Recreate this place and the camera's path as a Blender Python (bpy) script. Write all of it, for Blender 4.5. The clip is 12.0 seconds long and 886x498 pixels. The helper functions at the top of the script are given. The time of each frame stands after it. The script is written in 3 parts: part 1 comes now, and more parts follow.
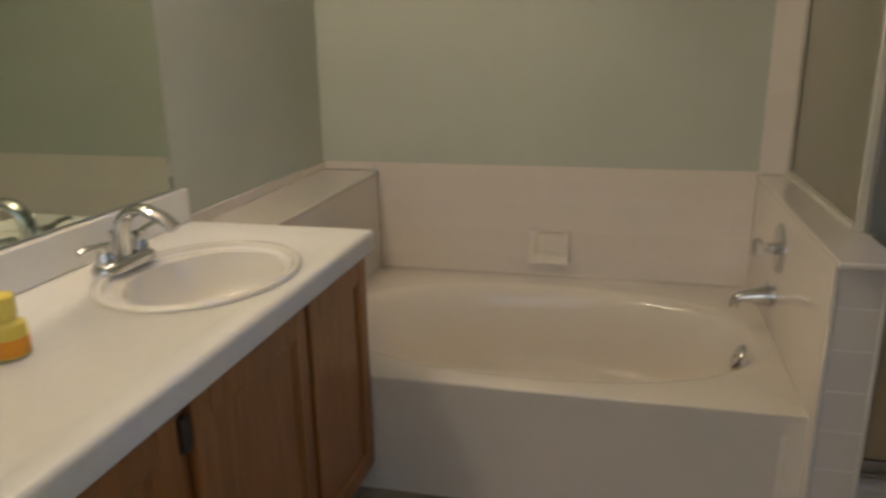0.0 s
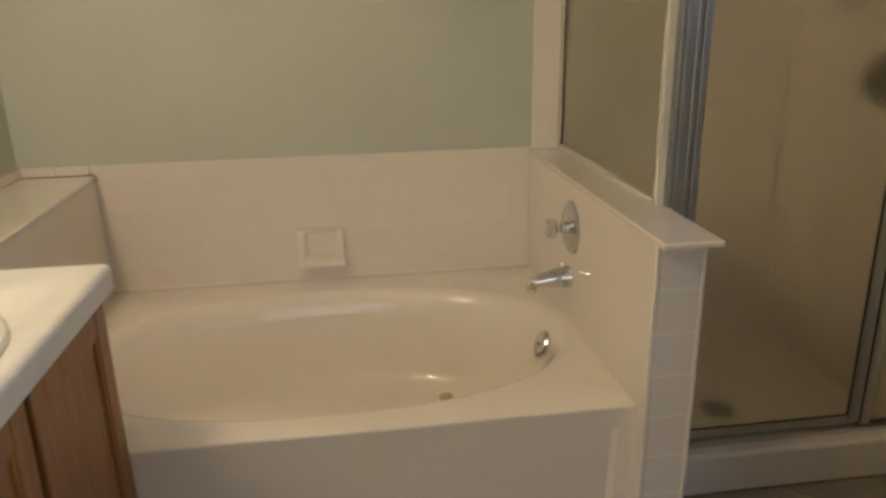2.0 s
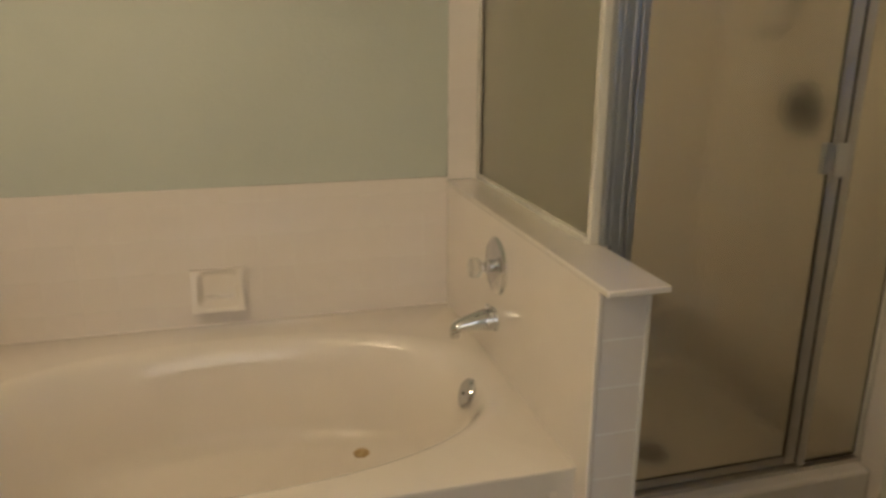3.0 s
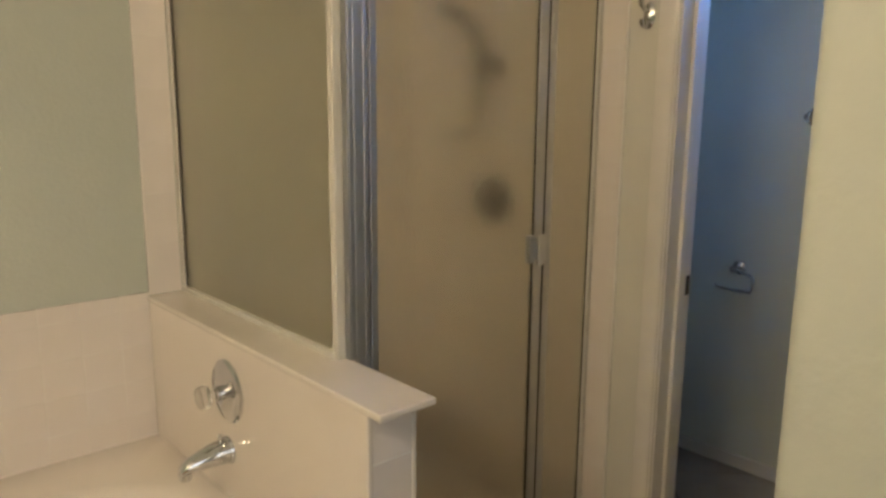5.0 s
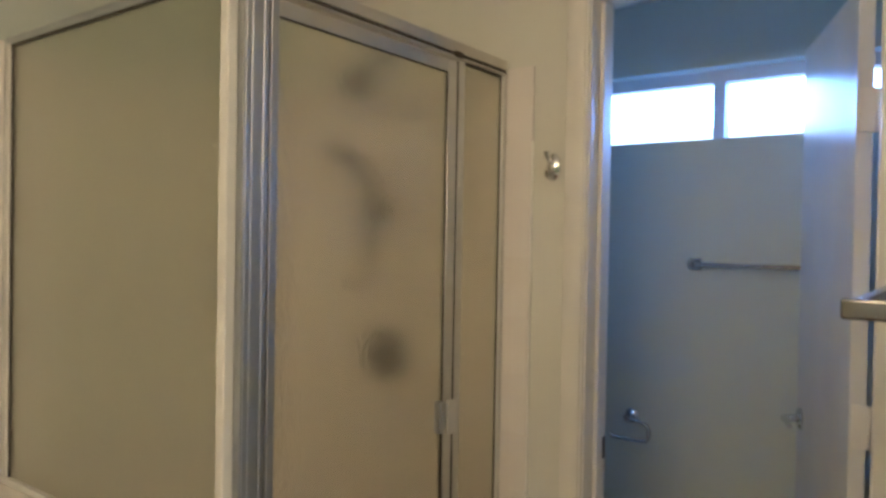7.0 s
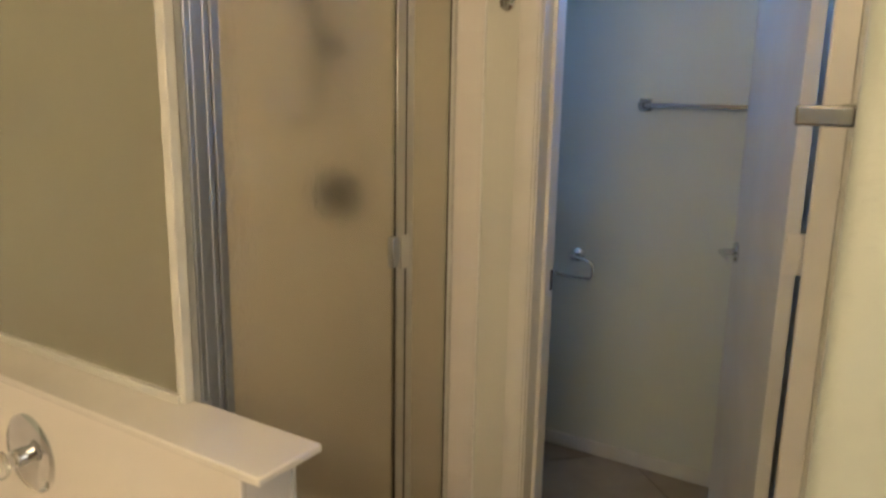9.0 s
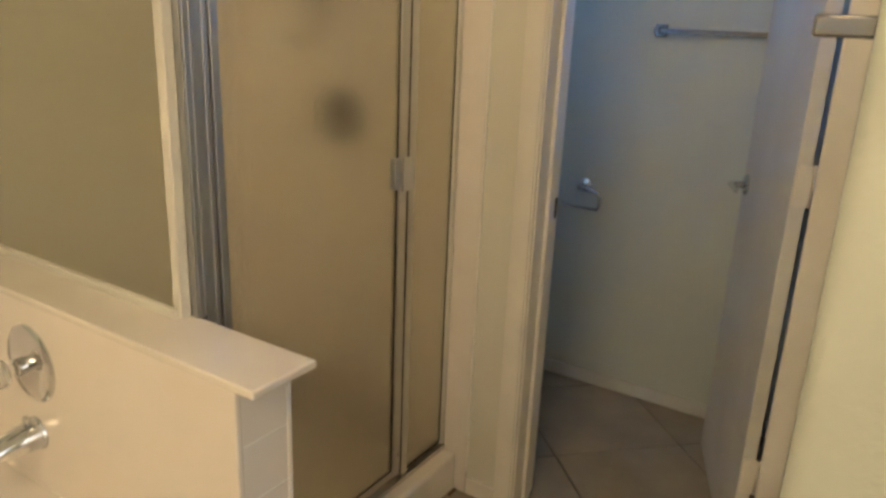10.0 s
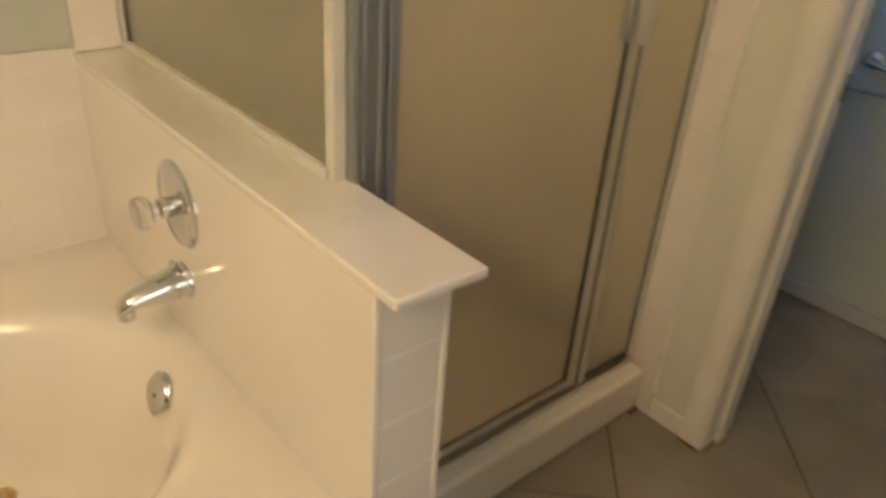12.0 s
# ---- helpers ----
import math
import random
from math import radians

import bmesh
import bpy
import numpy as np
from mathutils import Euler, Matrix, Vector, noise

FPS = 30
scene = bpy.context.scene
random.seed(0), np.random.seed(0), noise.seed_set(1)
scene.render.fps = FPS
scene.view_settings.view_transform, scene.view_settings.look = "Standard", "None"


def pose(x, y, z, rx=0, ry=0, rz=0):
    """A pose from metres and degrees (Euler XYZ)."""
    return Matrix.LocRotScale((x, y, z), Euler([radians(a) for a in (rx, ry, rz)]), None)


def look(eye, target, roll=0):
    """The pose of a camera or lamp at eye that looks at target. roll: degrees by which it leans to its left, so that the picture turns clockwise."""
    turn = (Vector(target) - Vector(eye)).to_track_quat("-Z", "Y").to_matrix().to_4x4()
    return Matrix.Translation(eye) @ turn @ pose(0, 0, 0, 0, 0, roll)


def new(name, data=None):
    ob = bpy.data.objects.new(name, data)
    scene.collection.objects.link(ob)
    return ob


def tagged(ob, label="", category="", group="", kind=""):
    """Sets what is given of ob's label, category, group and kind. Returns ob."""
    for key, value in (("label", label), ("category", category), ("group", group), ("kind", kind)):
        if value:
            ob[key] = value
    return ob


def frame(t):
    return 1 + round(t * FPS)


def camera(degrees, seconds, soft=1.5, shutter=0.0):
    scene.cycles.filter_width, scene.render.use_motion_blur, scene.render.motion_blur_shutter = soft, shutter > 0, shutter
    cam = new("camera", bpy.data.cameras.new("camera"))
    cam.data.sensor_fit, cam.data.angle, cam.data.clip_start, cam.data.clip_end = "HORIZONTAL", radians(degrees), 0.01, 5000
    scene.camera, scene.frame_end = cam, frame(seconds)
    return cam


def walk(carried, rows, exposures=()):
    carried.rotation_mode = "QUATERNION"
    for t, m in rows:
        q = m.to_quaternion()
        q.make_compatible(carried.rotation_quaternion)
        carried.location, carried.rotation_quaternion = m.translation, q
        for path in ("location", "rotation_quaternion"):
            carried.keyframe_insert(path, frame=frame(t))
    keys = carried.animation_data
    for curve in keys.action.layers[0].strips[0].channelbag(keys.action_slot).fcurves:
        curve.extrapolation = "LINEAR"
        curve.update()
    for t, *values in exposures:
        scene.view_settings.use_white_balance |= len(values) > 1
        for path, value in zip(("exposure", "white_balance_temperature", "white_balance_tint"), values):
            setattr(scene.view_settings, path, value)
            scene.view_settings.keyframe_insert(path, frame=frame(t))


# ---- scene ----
cam = camera(62.4, 12.0, soft=2.8, shutter=0.5)
# seconds, eye, point looked at, roll
PATH = [
    (0, (0.181, 0.141, 1.376), (-0.28, 2.008, 0.826), -0.9),
    (0.5, (0.091, 0.247, 1.371), (-0.067, 2.172, 0.853), -0.5),
    (1, (0.042, 0.326, 1.365), (0.104, 2.249, 0.817), -1.0),
    (1.5, (0.023, 0.391, 1.356), (0.222, 2.293, 0.77), -1.3),
    (2, (0.009, 0.505, 1.356), (0.262, 2.39, 0.736), -1.1),
    (2.5, (0.02, 0.65, 1.355), (0.386, 2.535, 0.798), -0.6),
    (3, (0.014, 0.726, 1.349), (0.526, 2.574, 0.782), 0.2),
    (3.5, (-0.056, 0.807, 1.365), (0.774, 2.547, 0.834), -0.7),
    (5.5, (-0.087, 0.94, 1.437), (1.281, 2.371, 1.15), 1.1),
    (6, (-0.02, 1.007, 1.438), (1.36, 2.449, 1.305), 1.8),
    (6.5, (-0.019, 1.089, 1.491), (1.429, 2.468, 1.436), 2.3),
    (7, (-0.022, 1.164, 1.491), (1.589, 2.348, 1.463), 1.0),
    (9, (-0.025, 1.177, 1.439), (1.635, 2.214, 1.025), 1.1),
    (9.5, (-0.016, 1.176, 1.429), (1.628, 2.195, 0.918), 1.5),
    (10, (0.001, 1.171, 1.412), (1.611, 2.2, 0.82), 2.4),
    (10.5, (0.047, 1.149, 1.391), (1.542, 2.263, 0.669), 2.4),
    (11, (0.109, 1.161, 1.362), (1.515, 2.311, 0.526), 4.5),
    (11.5, (0.191, 1.262, 1.317), (1.48, 2.426, 0.324), 3.0),
    (12, (0.268, 1.401, 1.319), (1.431, 2.702, 0.342), 4.2),
]
# seconds, stops, kelvin, tint: the picture brightens and warms along the walk
EXPOSURES = [(0.0, -0.43, 6200, 10), (1.0, -0.14, 6500, 10), (2.5, 0.0, 6800, 10), (3.5, -0.04, 7000, 10), (5.5, 0.44, 6500, 10), (7.0, 0.47, 6300, 10),
             (9.0, 0.61, 7100, 10), (10.5, 0.68, 7400, 10), (12.0, 0.65, 7500, 10)]
walk(cam, [(t, look(eye, target, roll)) for t, eye, target, roll in PATH], EXPOSURES)

# ---- light ----
world = bpy.data.worlds.new("world")
scene.world = world
world.use_nodes = True
sky = world.node_tree.nodes.new("ShaderNodeTexSky")
sky.sky_type = "NISHITA"
sky.sun_disc = False
sky.sun_elevation = radians(40)
sky.sun_rotation = radians(200)
world.node_tree.links.new(sky.outputs[0], world.node_tree.nodes["Background"].inputs[0])
world.node_tree.nodes["Background"].inputs[1].default_value = 0.1


def area_lamp(name, eye, target, w, h, watts, colour):
    data = bpy.data.lights.new(name, "AREA")
    data.shape, data.size, data.size_y, data.energy, data.color = "RECTANGLE", w, h, watts, colour
    ob = new(name, data)
    ob.matrix_world = look(eye, target)
    return ob


# warm bulbs above the mirror, daylight at the toilet window, two added fills
for y in (1.12, 1.42, 1.72):
    globe = bpy.data.lights.new("vanity_bulb", "POINT")
    globe.energy, globe.color, globe.shadow_soft_size = 9.6, (1.0, 0.755, 0.52), 0.055
    new("vanity_bulb", globe).location = (-0.97, y, 2.10)
# weak fill added under the ceiling, no fixture known there
area_lamp("ceiling_fill", (1.05, 1.62, 2.385), (1.05, 1.62, 0), 0.22, 0.22, 0.8, (1.0, 0.74, 0.50))
area_lamp("toilet_window_daylight", (3.5, 1.92, 2.25), (2.2, 1.92, 1.6), 1.9, 1.0, 97.0, (0.12, 0.34, 1.0))
# fill for the daylight from behind the camera; its opening is assumed
area_lamp("rear_fill", (-0.2, -1.56, 1.32), (-0.2, 0.5, 1.25), 1.5, 1.9, 6.0, (1.0, 0.93, 0.85))


# ---- materials ----
def material(name, colour, rough=0.5, metal=0.0, second=None, scale=8.0, spread=(0.35, 0.65), bump=0.0, bump_scale=200.0,
             stretch=(1, 1, 1), transmission=0.0, ior=1.45, coat=0.0, rough_vary=0.0, random_tint=0.0, coat_rough=0.05):
    m = bpy.data.materials.new(name)
    m.use_nodes = True
    nt, bs = m.node_tree, m.node_tree.nodes["Principled BSDF"]
    bs.inputs["Roughness"].default_value = rough
    bs.inputs["Metallic"].default_value = metal
    bs.inputs["IOR"].default_value = ior
    bs.inputs["Transmission Weight"].default_value = transmission
    bs.inputs["Coat Weight"].default_value = coat
    bs.inputs["Coat Roughness"].default_value = coat_rough
    co = nt.nodes.new("ShaderNodeTexCoord")
    mp = nt.nodes.new("ShaderNodeMapping")
    mp.inputs["Scale"].default_value = stretch
    nt.links.new(co.outputs["Object"], mp.inputs["Vector"])
    if second is None:
        second = tuple(c * 0.92 for c in colour)
    big = nt.nodes.new("ShaderNodeTexNoise")
    big.inputs["Scale"].default_value, big.inputs["Detail"].default_value = scale, 6.0
    nt.links.new(mp.outputs[0], big.inputs["Vector"])
    ramp = nt.nodes.new("ShaderNodeValToRGB")
    ramp.color_ramp.elements[0].position, ramp.color_ramp.elements[1].position = spread
    ramp.color_ramp.elements[0].color, ramp.color_ramp.elements[1].color = (*second, 1), (*colour, 1)
    nt.links.new(big.outputs["Fac"], ramp.inputs["Fac"])
    out = ramp.outputs[0]
    if random_tint:
        info = nt.nodes.new("ShaderNodeObjectInfo")
        mr = nt.nodes.new("ShaderNodeMapRange")
        mr.inputs["To Min"].default_value, mr.inputs["To Max"].default_value = 1 - random_tint, 1.0
        nt.links.new(info.outputs["Random"], mr.inputs["Value"])
        mix = nt.nodes.new("ShaderNodeVectorMath")
        mix.operation = "SCALE"
        nt.links.new(out, mix.inputs[0])
        nt.links.new(mr.outputs[0], mix.inputs["Scale"])
        out = mix.outputs[0]
    nt.links.new(out, bs.inputs["Base Color"])
    if rough_vary:
        mr2 = nt.nodes.new("ShaderNodeMapRange")
        mr2.inputs["To Min"].default_value, mr2.inputs["To Max"].default_value = rough - rough_vary, rough + rough_vary
        nt.links.new(big.outputs["Fac"], mr2.inputs["Value"])
        nt.links.new(mr2.outputs[0], bs.inputs["Roughness"])
    if bump:
        fine = nt.nodes.new("ShaderNodeTexNoise")
        fine.inputs["Scale"].default_value, fine.inputs["Detail"].default_value = bump_scale, 3.0
        nt.links.new(mp.outputs[0], fine.inputs["Vector"])
        bn = nt.nodes.new("ShaderNodeBump")
        bn.inputs["Strength"].default_value, bn.inputs["Distance"].default_value = bump, 0.002
        nt.links.new(fine.outputs["Fac"], bn.inputs["Height"])
        nt.links.new(bn.outputs[0], bs.inputs["Normal"])
    return m


def hammered(m, scale, strength):
    """Gives a glass material the shallow dimples of hammered glass."""
    nt, bs = m.node_tree, m.node_tree.nodes["Principled BSDF"]
    co = nt.nodes.new("ShaderNodeTexCoord")
    cell = nt.nodes.new("ShaderNodeTexVoronoi")
    cell.feature = "SMOOTH_F1"
    cell.inputs["Scale"].default_value, cell.inputs["Smoothness"].default_value = scale, 0.6
    nt.links.new(co.outputs["Object"], cell.inputs["Vector"])
    bn = nt.nodes.new("ShaderNodeBump")
    bn.inputs["Strength"].default_value, bn.inputs["Distance"].default_value = strength, 0.003
    nt.links.new(cell.outputs["Distance"], bn.inputs["Height"])
    nt.links.new(bn.outputs[0], bs.inputs["Normal"])
    return m


PAINT = material("sage_wall_paint", (0.555, 0.592, 0.528), 0.5, second=(0.527, 0.564, 0.50), scale=2.0, bump=0.55, bump_scale=90.0)
# sage paint made paler and creamier for the warm light on the east wall
PAINT_LIT = material("sage_paint_warm_lit", (0.71, 0.695, 0.62), 0.5, second=(0.68, 0.665, 0.59), scale=2.0, bump=0.55, bump_scale=90.0)
CEIL = material("ceiling_paint", (0.8, 0.79, 0.75), 0.7, scale=3.0, bump=0.6, bump_scale=80.0)
TRIM = material("white_trim_paint", (0.82, 0.79, 0.725), 0.35, scale=5.0, bump=0.08, bump_scale=60.0)
# trim paint darkened to grey for the dimmer light in the toilet room
TRIM_SHADED = material("trim_paint_shaded", (0.60, 0.60, 0.57), 0.4, scale=5.0, bump=0.08, bump_scale=60.0)
TILE = material("glazed_white_tile", (0.84, 0.785, 0.735), 0.07, second=(0.82, 0.765, 0.71), scale=6.0, coat=0.5, random_tint=0.012, bump=0.03, bump_scale=25.0)
GROUT = material("tile_grout", (0.82, 0.785, 0.73), 0.6, second=(0.74, 0.70, 0.63), scale=14.0)
ACRYLIC = material("tub_acrylic", (0.85, 0.795, 0.725), 0.10, second=(0.83, 0.773, 0.70), scale=3.0, coat=0.5, coat_rough=0.06, rough_vary=0.03)
CAP = material("cultured_marble", (0.83, 0.78, 0.71), 0.08, second=(0.80, 0.745, 0.67), scale=7.0, coat=0.8, coat_rough=0.04)
LAMINATE = material("white_laminate", (0.85, 0.855, 0.84), 0.38, second=(0.83, 0.83, 0.81), scale=40.0)
CHINA = material("sink_china", (0.82, 0.80, 0.75), 0.1, scale=4.0)
OAK = material("honey_oak", (0.375, 0.162, 0.050), 0.34, second=(0.28, 0.118, 0.036), scale=5.0, stretch=(14, 14, 1.0), bump=0.15, bump_scale=30.0)
RECESS_SHADE = material("recess_shade", (0.03, 0.02, 0.015), 0.8)
CHROME = material("chrome", (0.62, 0.63, 0.64), 0.08, 1.0, second=(0.72, 0.73, 0.74), scale=12.0)
ALU = material("polished_aluminium", (0.52, 0.535, 0.55), 0.44, 1.0, second=(0.49, 0.505, 0.52), scale=12.0, rough_vary=0.05)
ALUWHITE = material("white_aluminium", (0.72, 0.70, 0.64), 0.3, scale=9.0)
# lighter, warmer copy of the aluminium for members that reflect the lit room
ALU_LIT = material("aluminium_lit", (0.66, 0.64, 0.60), 0.30, 1.0, second=(0.62, 0.60, 0.56), scale=10.0, rough_vary=0.05)
NICKEL = material("satin_nickel", (0.29, 0.28, 0.255), 0.27, 1.0, second=(0.26, 0.25, 0.23), scale=15.0)
GUNMETAL = material("dull_dark_metal", (0.25, 0.24, 0.21), 0.4, 1.0, second=(0.19, 0.18, 0.155), scale=20.0)
WHITEGROUT = material("white_grout", (0.90, 0.88, 0.84), 0.6, second=(0.86, 0.84, 0.79), scale=20.0)
SEAL = material("dark_seal", (0.07, 0.055, 0.04), 0.6, second=(0.05, 0.04, 0.03), scale=30.0)
GLASS = hammered(material("obscure_glass", (0.88, 0.855, 0.73), 0.22, second=(0.86, 0.835, 0.71), scale=5.0, transmission=0.95, ior=1.42), 66.0, 0.23)
FROSTED = material("frosted_glass", (0.725, 0.73, 0.605), 0.3, second=(0.705, 0.71, 0.585), scale=5.0, transmission=0.95, ior=1.42, bump=0.2, bump_scale=75.0)
MIRROR = material("mirror_silver", (0.67, 0.73, 0.63), 0.015, 1.0, second=(0.66, 0.72, 0.62))
FLOORTILE = material("floor_tile", (0.37, 0.325, 0.262), 0.42, second=(0.26, 0.228, 0.182), scale=4.5, spread=(0.3, 0.7), bump=0.12, bump_scale=40.0, rough_vary=0.1, random_tint=0.12)
FLOORGROUT = material("floor_grout", (0.17, 0.145, 0.115), 0.9, second=(0.12, 0.10, 0.08), scale=20.0)
DOORPAINT = material("white_door_paint", (0.76, 0.75, 0.71), 0.23, scale=4.0, ior=1.22, bump=0.05, bump_scale=50.0)
ACRYLIC_CLEAR = material("clear_acrylic", (0.9, 0.89, 0.85), 0.12, transmission=0.85, ior=1.45)
ORANGE = material("orange_plastic", (0.85, 0.35, 0.02), 0.3)
YELLOW = material("yellow_plastic", (0.85, 0.68, 0.12), 0.3)
RUST = material("rusty_brass", (0.60, 0.46, 0.26), 0.4, second=(0.42, 0.28, 0.13), scale=60.0)
DINGY = material("dingy_caulk", (0.68, 0.61, 0.52), 0.6, second=(0.50, 0.42, 0.33), scale=9.0, spread=(0.42, 0.6))
VINYL = material("window_vinyl", (0.62, 0.66, 0.72), 0.4, scale=8.0)
CLEAR = material("window_pane", (0.95, 0.97, 1.0), 0.05, transmission=1.0, ior=1.02)

GLOW = bpy.data.materials.new("bright_sky_backdrop")
GLOW.use_nodes = True
_g = GLOW.node_tree
_e = _g.nodes.new("ShaderNodeEmission")
_e.inputs[0].default_value, _e.inputs[1].default_value = (0.62, 0.80, 1.0, 1), 2.6
_g.links.new(_e.outputs[0], _g.nodes["Material Output"].inputs[0])


# ---- mesh helpers ----
def link(name, bm, mat, parent=None, label="", smooth=True):
    me = bpy.data.meshes.new(name)
    bmesh.ops.recalc_face_normals(bm, faces=bm.faces)
    bm.to_mesh(me)
    bm.free()
    me.materials.append(mat)
    if smooth:
        flat = [not p.use_smooth for p in me.polygons]
        me.set_sharp_from_angle(angle=radians(35))
        for p, f in zip(me.polygons, flat):
            p.use_smooth = not f
    else:
        for p in me.polygons:
            p.use_smooth = False
    ob = new(name, me)
    if parent is not None:
        ob.parent = parent
    if label:
        ob["label"] = label
    return ob


def part(name, bm, mat, parent, label=""):
    return link(name, bm, mat, parent, label)


def thing(name, label, category, at=(0, 0, 0), group="", kind=""):
    ob = new(name)
    ob.location = at
    ob.empty_display_size = 0.05
    return tagged(ob, label, category, group, kind)


def box(x0, x1, y0, y1, z0, z1, bevel=0.0, seg=2, bm=None):
    one = bmesh.new()
    bmesh.ops.create_cube(one, size=1.0)
    for v in one.verts:
        v.co = Vector(((x0 + x1) / 2 + v.co.x * (x1 - x0), (y0 + y1) / 2 + v.co.y * (y1 - y0), (z0 + z1) / 2 + v.co.z * (z1 - z0)))
    if bevel:
        bmesh.ops.bevel(one, geom=list(one.edges), offset=bevel, segments=seg, affect="EDGES", profile=0.5)
    one.normal_update()
    for f in one.faces:
        f.smooth = max(abs(c) for c in f.normal) < 0.9999
    if bm is None:
        return one
    me = bpy.data.meshes.new("tmp")
    one.to_mesh(me)
    one.free()
    bm.from_mesh(me)
    bpy.data.meshes.remove(me)
    return bm


def boxes(*rows, bevel=0.0):
    bm = bmesh.new()
    for r in rows:
        box(*r, bevel=bevel, bm=bm)
    return bm


def loft(rings, cap_start=False, cap_end=False, bm=None):
    bm = bm or bmesh.new()
    vs = [[bm.verts.new(p) for p in r] for r in rings]
    n = len(rings[0])
    for a, b in zip(vs, vs[1:]):
        for i in range(n):
            bm.faces.new((a[i], a[(i + 1) % n], b[(i + 1) % n], b[i])).smooth = True
    if cap_start:
        bm.faces.new(vs[0][::-1])
    if cap_end:
        bm.faces.new(vs[-1])
    return bm


def lathe(profile, m=None, n=28, bm=None):
    m = m or Matrix()
    rings = [[m @ Vector((r * math.cos(2 * math.pi * i / n), r * math.sin(2 * math.pi * i / n), z)) for i in range(n)] for r, z in profile]
    return loft(rings, True, True, bm)


def tube(points, radii, n=14, bm=None):
    """A round tube along points; radii: one or one for each point."""
    pts = [Vector(p) for p in points]
    if not isinstance(radii, (list, tuple)):
        radii = [radii] * len(pts)
    rings, side = [], None
    for i, p in enumerate(pts):
        d = (pts[min(i + 1, len(pts) - 1)] - pts[max(i - 1, 0)]).normalized()
        if side is None:
            side = d.orthogonal().normalized()
        side = (side - d * side.dot(d)).normalized()
        up = d.cross(side)
        rings.append([p + radii[i] * (side * math.cos(2 * math.pi * k / n) + up * math.sin(2 * math.pi * k / n)) for k in range(n)])
    return loft(rings, True, True, bm)


def arc(centre, r, a0, a1, u, v, n=8):
    c, u, v = Vector(centre), Vector(u), Vector(v)
    return [c + r * (u * math.cos(radians(a0 + (a1 - a0) * i / n)) + v * math.sin(radians(a0 + (a1 - a0) * i / n))) for i in range(n + 1)]


def prism(outline, z0, z1):
    return loft([[Vector((x, y, z0)) for x, y in outline], [Vector((x, y, z1)) for x, y in outline]], True, True)


def structure(name, bm, mat, label, category, smooth=True):
    return tagged(link(name, bm, mat, None, "", smooth), label, category, "", "structure")


ALONG_MX = pose(0, 0, 0, 0, -90, 0)     # turns a lathe's z axis into -x
ALONG_Y = pose(0, 0, 0, -90, 0, 0)      # ... and into +y

# ---- plan ----
XW, YB, XP, XG, YD, XR, XF = -1.095, 3.137, 0.694, 0.816, 2.245, 1.727, 2.67
CEILING, RIM, CAPZ, TILETOP = 2.395, 0.408, 0.861, 0.873
YJ0, YJ1, DOORH = 1.338, 1.983, 2.135         # toilet door opening
YE = 1.995                                     # end face of the half wall
YN, XN = 1.217, 0.680                          # near wall corner
WT = 0.132                                     # thickness of the wall round the toilet door

# ---- structure ----
structure("floor", box(-1.3, 2.9, -1.75, 3.3, -0.12, -0.005), FLOORGROUT, "tiled floor with dark narrow grout joints", "floor", False)
structure("ceiling", box(-1.3, 2.9, -1.75, 3.3, CEILING, CEILING + 0.1), CEIL, "plain white painted ceiling", "ceiling", False)
structure("wall_west", box(XW - 0.1, XW, -1.7, YB, 0, CEILING), PAINT, "sage green painted wall with light orange peel texture", "wall")
structure("wall_north", box(XW - 0.1, XF + 0.1, YB, YB + 0.1, 0, CEILING), PAINT, "sage green painted wall above white tile", "wall")
r = 0.022
corner = [(XN + r - r * math.sin(radians(a)), YN - r + r * math.cos(radians(a))) for a in range(90, -1, -15)]
structure("wall_near", prism([(XN, -1.7)] + corner + [(XR, YN), (XR, YN - 0.1), (XN + 0.1, YN - 0.1), (XN + 0.1, -1.7)], 0, CEILING), PAINT,
          "sage painted wall with rounded bullnose corner", "wall")
structure("wall_east", boxes((XR, XR + WT, 1.0, YJ0 - 0.02, 0, CEILING), (XR, XR + WT, YJ1 + 0.02, YB, 0, CEILING),
                             (XR, XR + WT, YJ0 - 0.02, YJ1 + 0.02, DOORH + 0.02, CEILING)), PAINT_LIT, "sage wall with narrow door opening, colour paler for the warm light", "wall", False)
WY0, WY1, WZ0, WZ1 = 1.36, 2.48, 1.865, 2.125
structure("wall_far", boxes((XF, XF + 0.14, 0.9, WY0, 0, CEILING), (XF, XF + 0.14, WY1, YB, 0, CEILING), (XF, XF + 0.14, WY0, WY1, 0, WZ0),
                            (XF, XF + 0.14, WY0, WY1, WZ1, CEILING)), PAINT, "grey painted wall with a high wide window", "wall", False)
structure("wall_closet_south", box(XR + WT, XF, 1.12, 1.22, 0, CEILING), PAINT, "plain painted wall", "wall", False)
# unseen wall behind the camera, its opening made for the rear fill
structure("wall_south", boxes((XW, -0.98, -1.7, -1.6, 0, CEILING), (0.58, XN, -1.7, -1.6, 0, CEILING), (-0.98, 0.58, -1.7, -1.6, 0, 0.35),
                              (-0.98, 0.58, -1.7, -1.6, 2.29, CEILING)), PAINT, "unseen rear wall with an opening added for the fill lamp", "wall", False)

# high window of the toilet room
win = thing("window_1", "high horizontal sliding window with two bright panes", "window", (XF + 0.092, (WY0 + WY1) / 2, WZ0), "", "structure")
W = win.location
fx = 0.03


def win_box(y0, y1, z0, z1, d=fx, off=0.0):
    return box(off - d, off + d, y0 - W.y, y1 - W.y, z0 - W.z, z1 - W.z, 0.003)


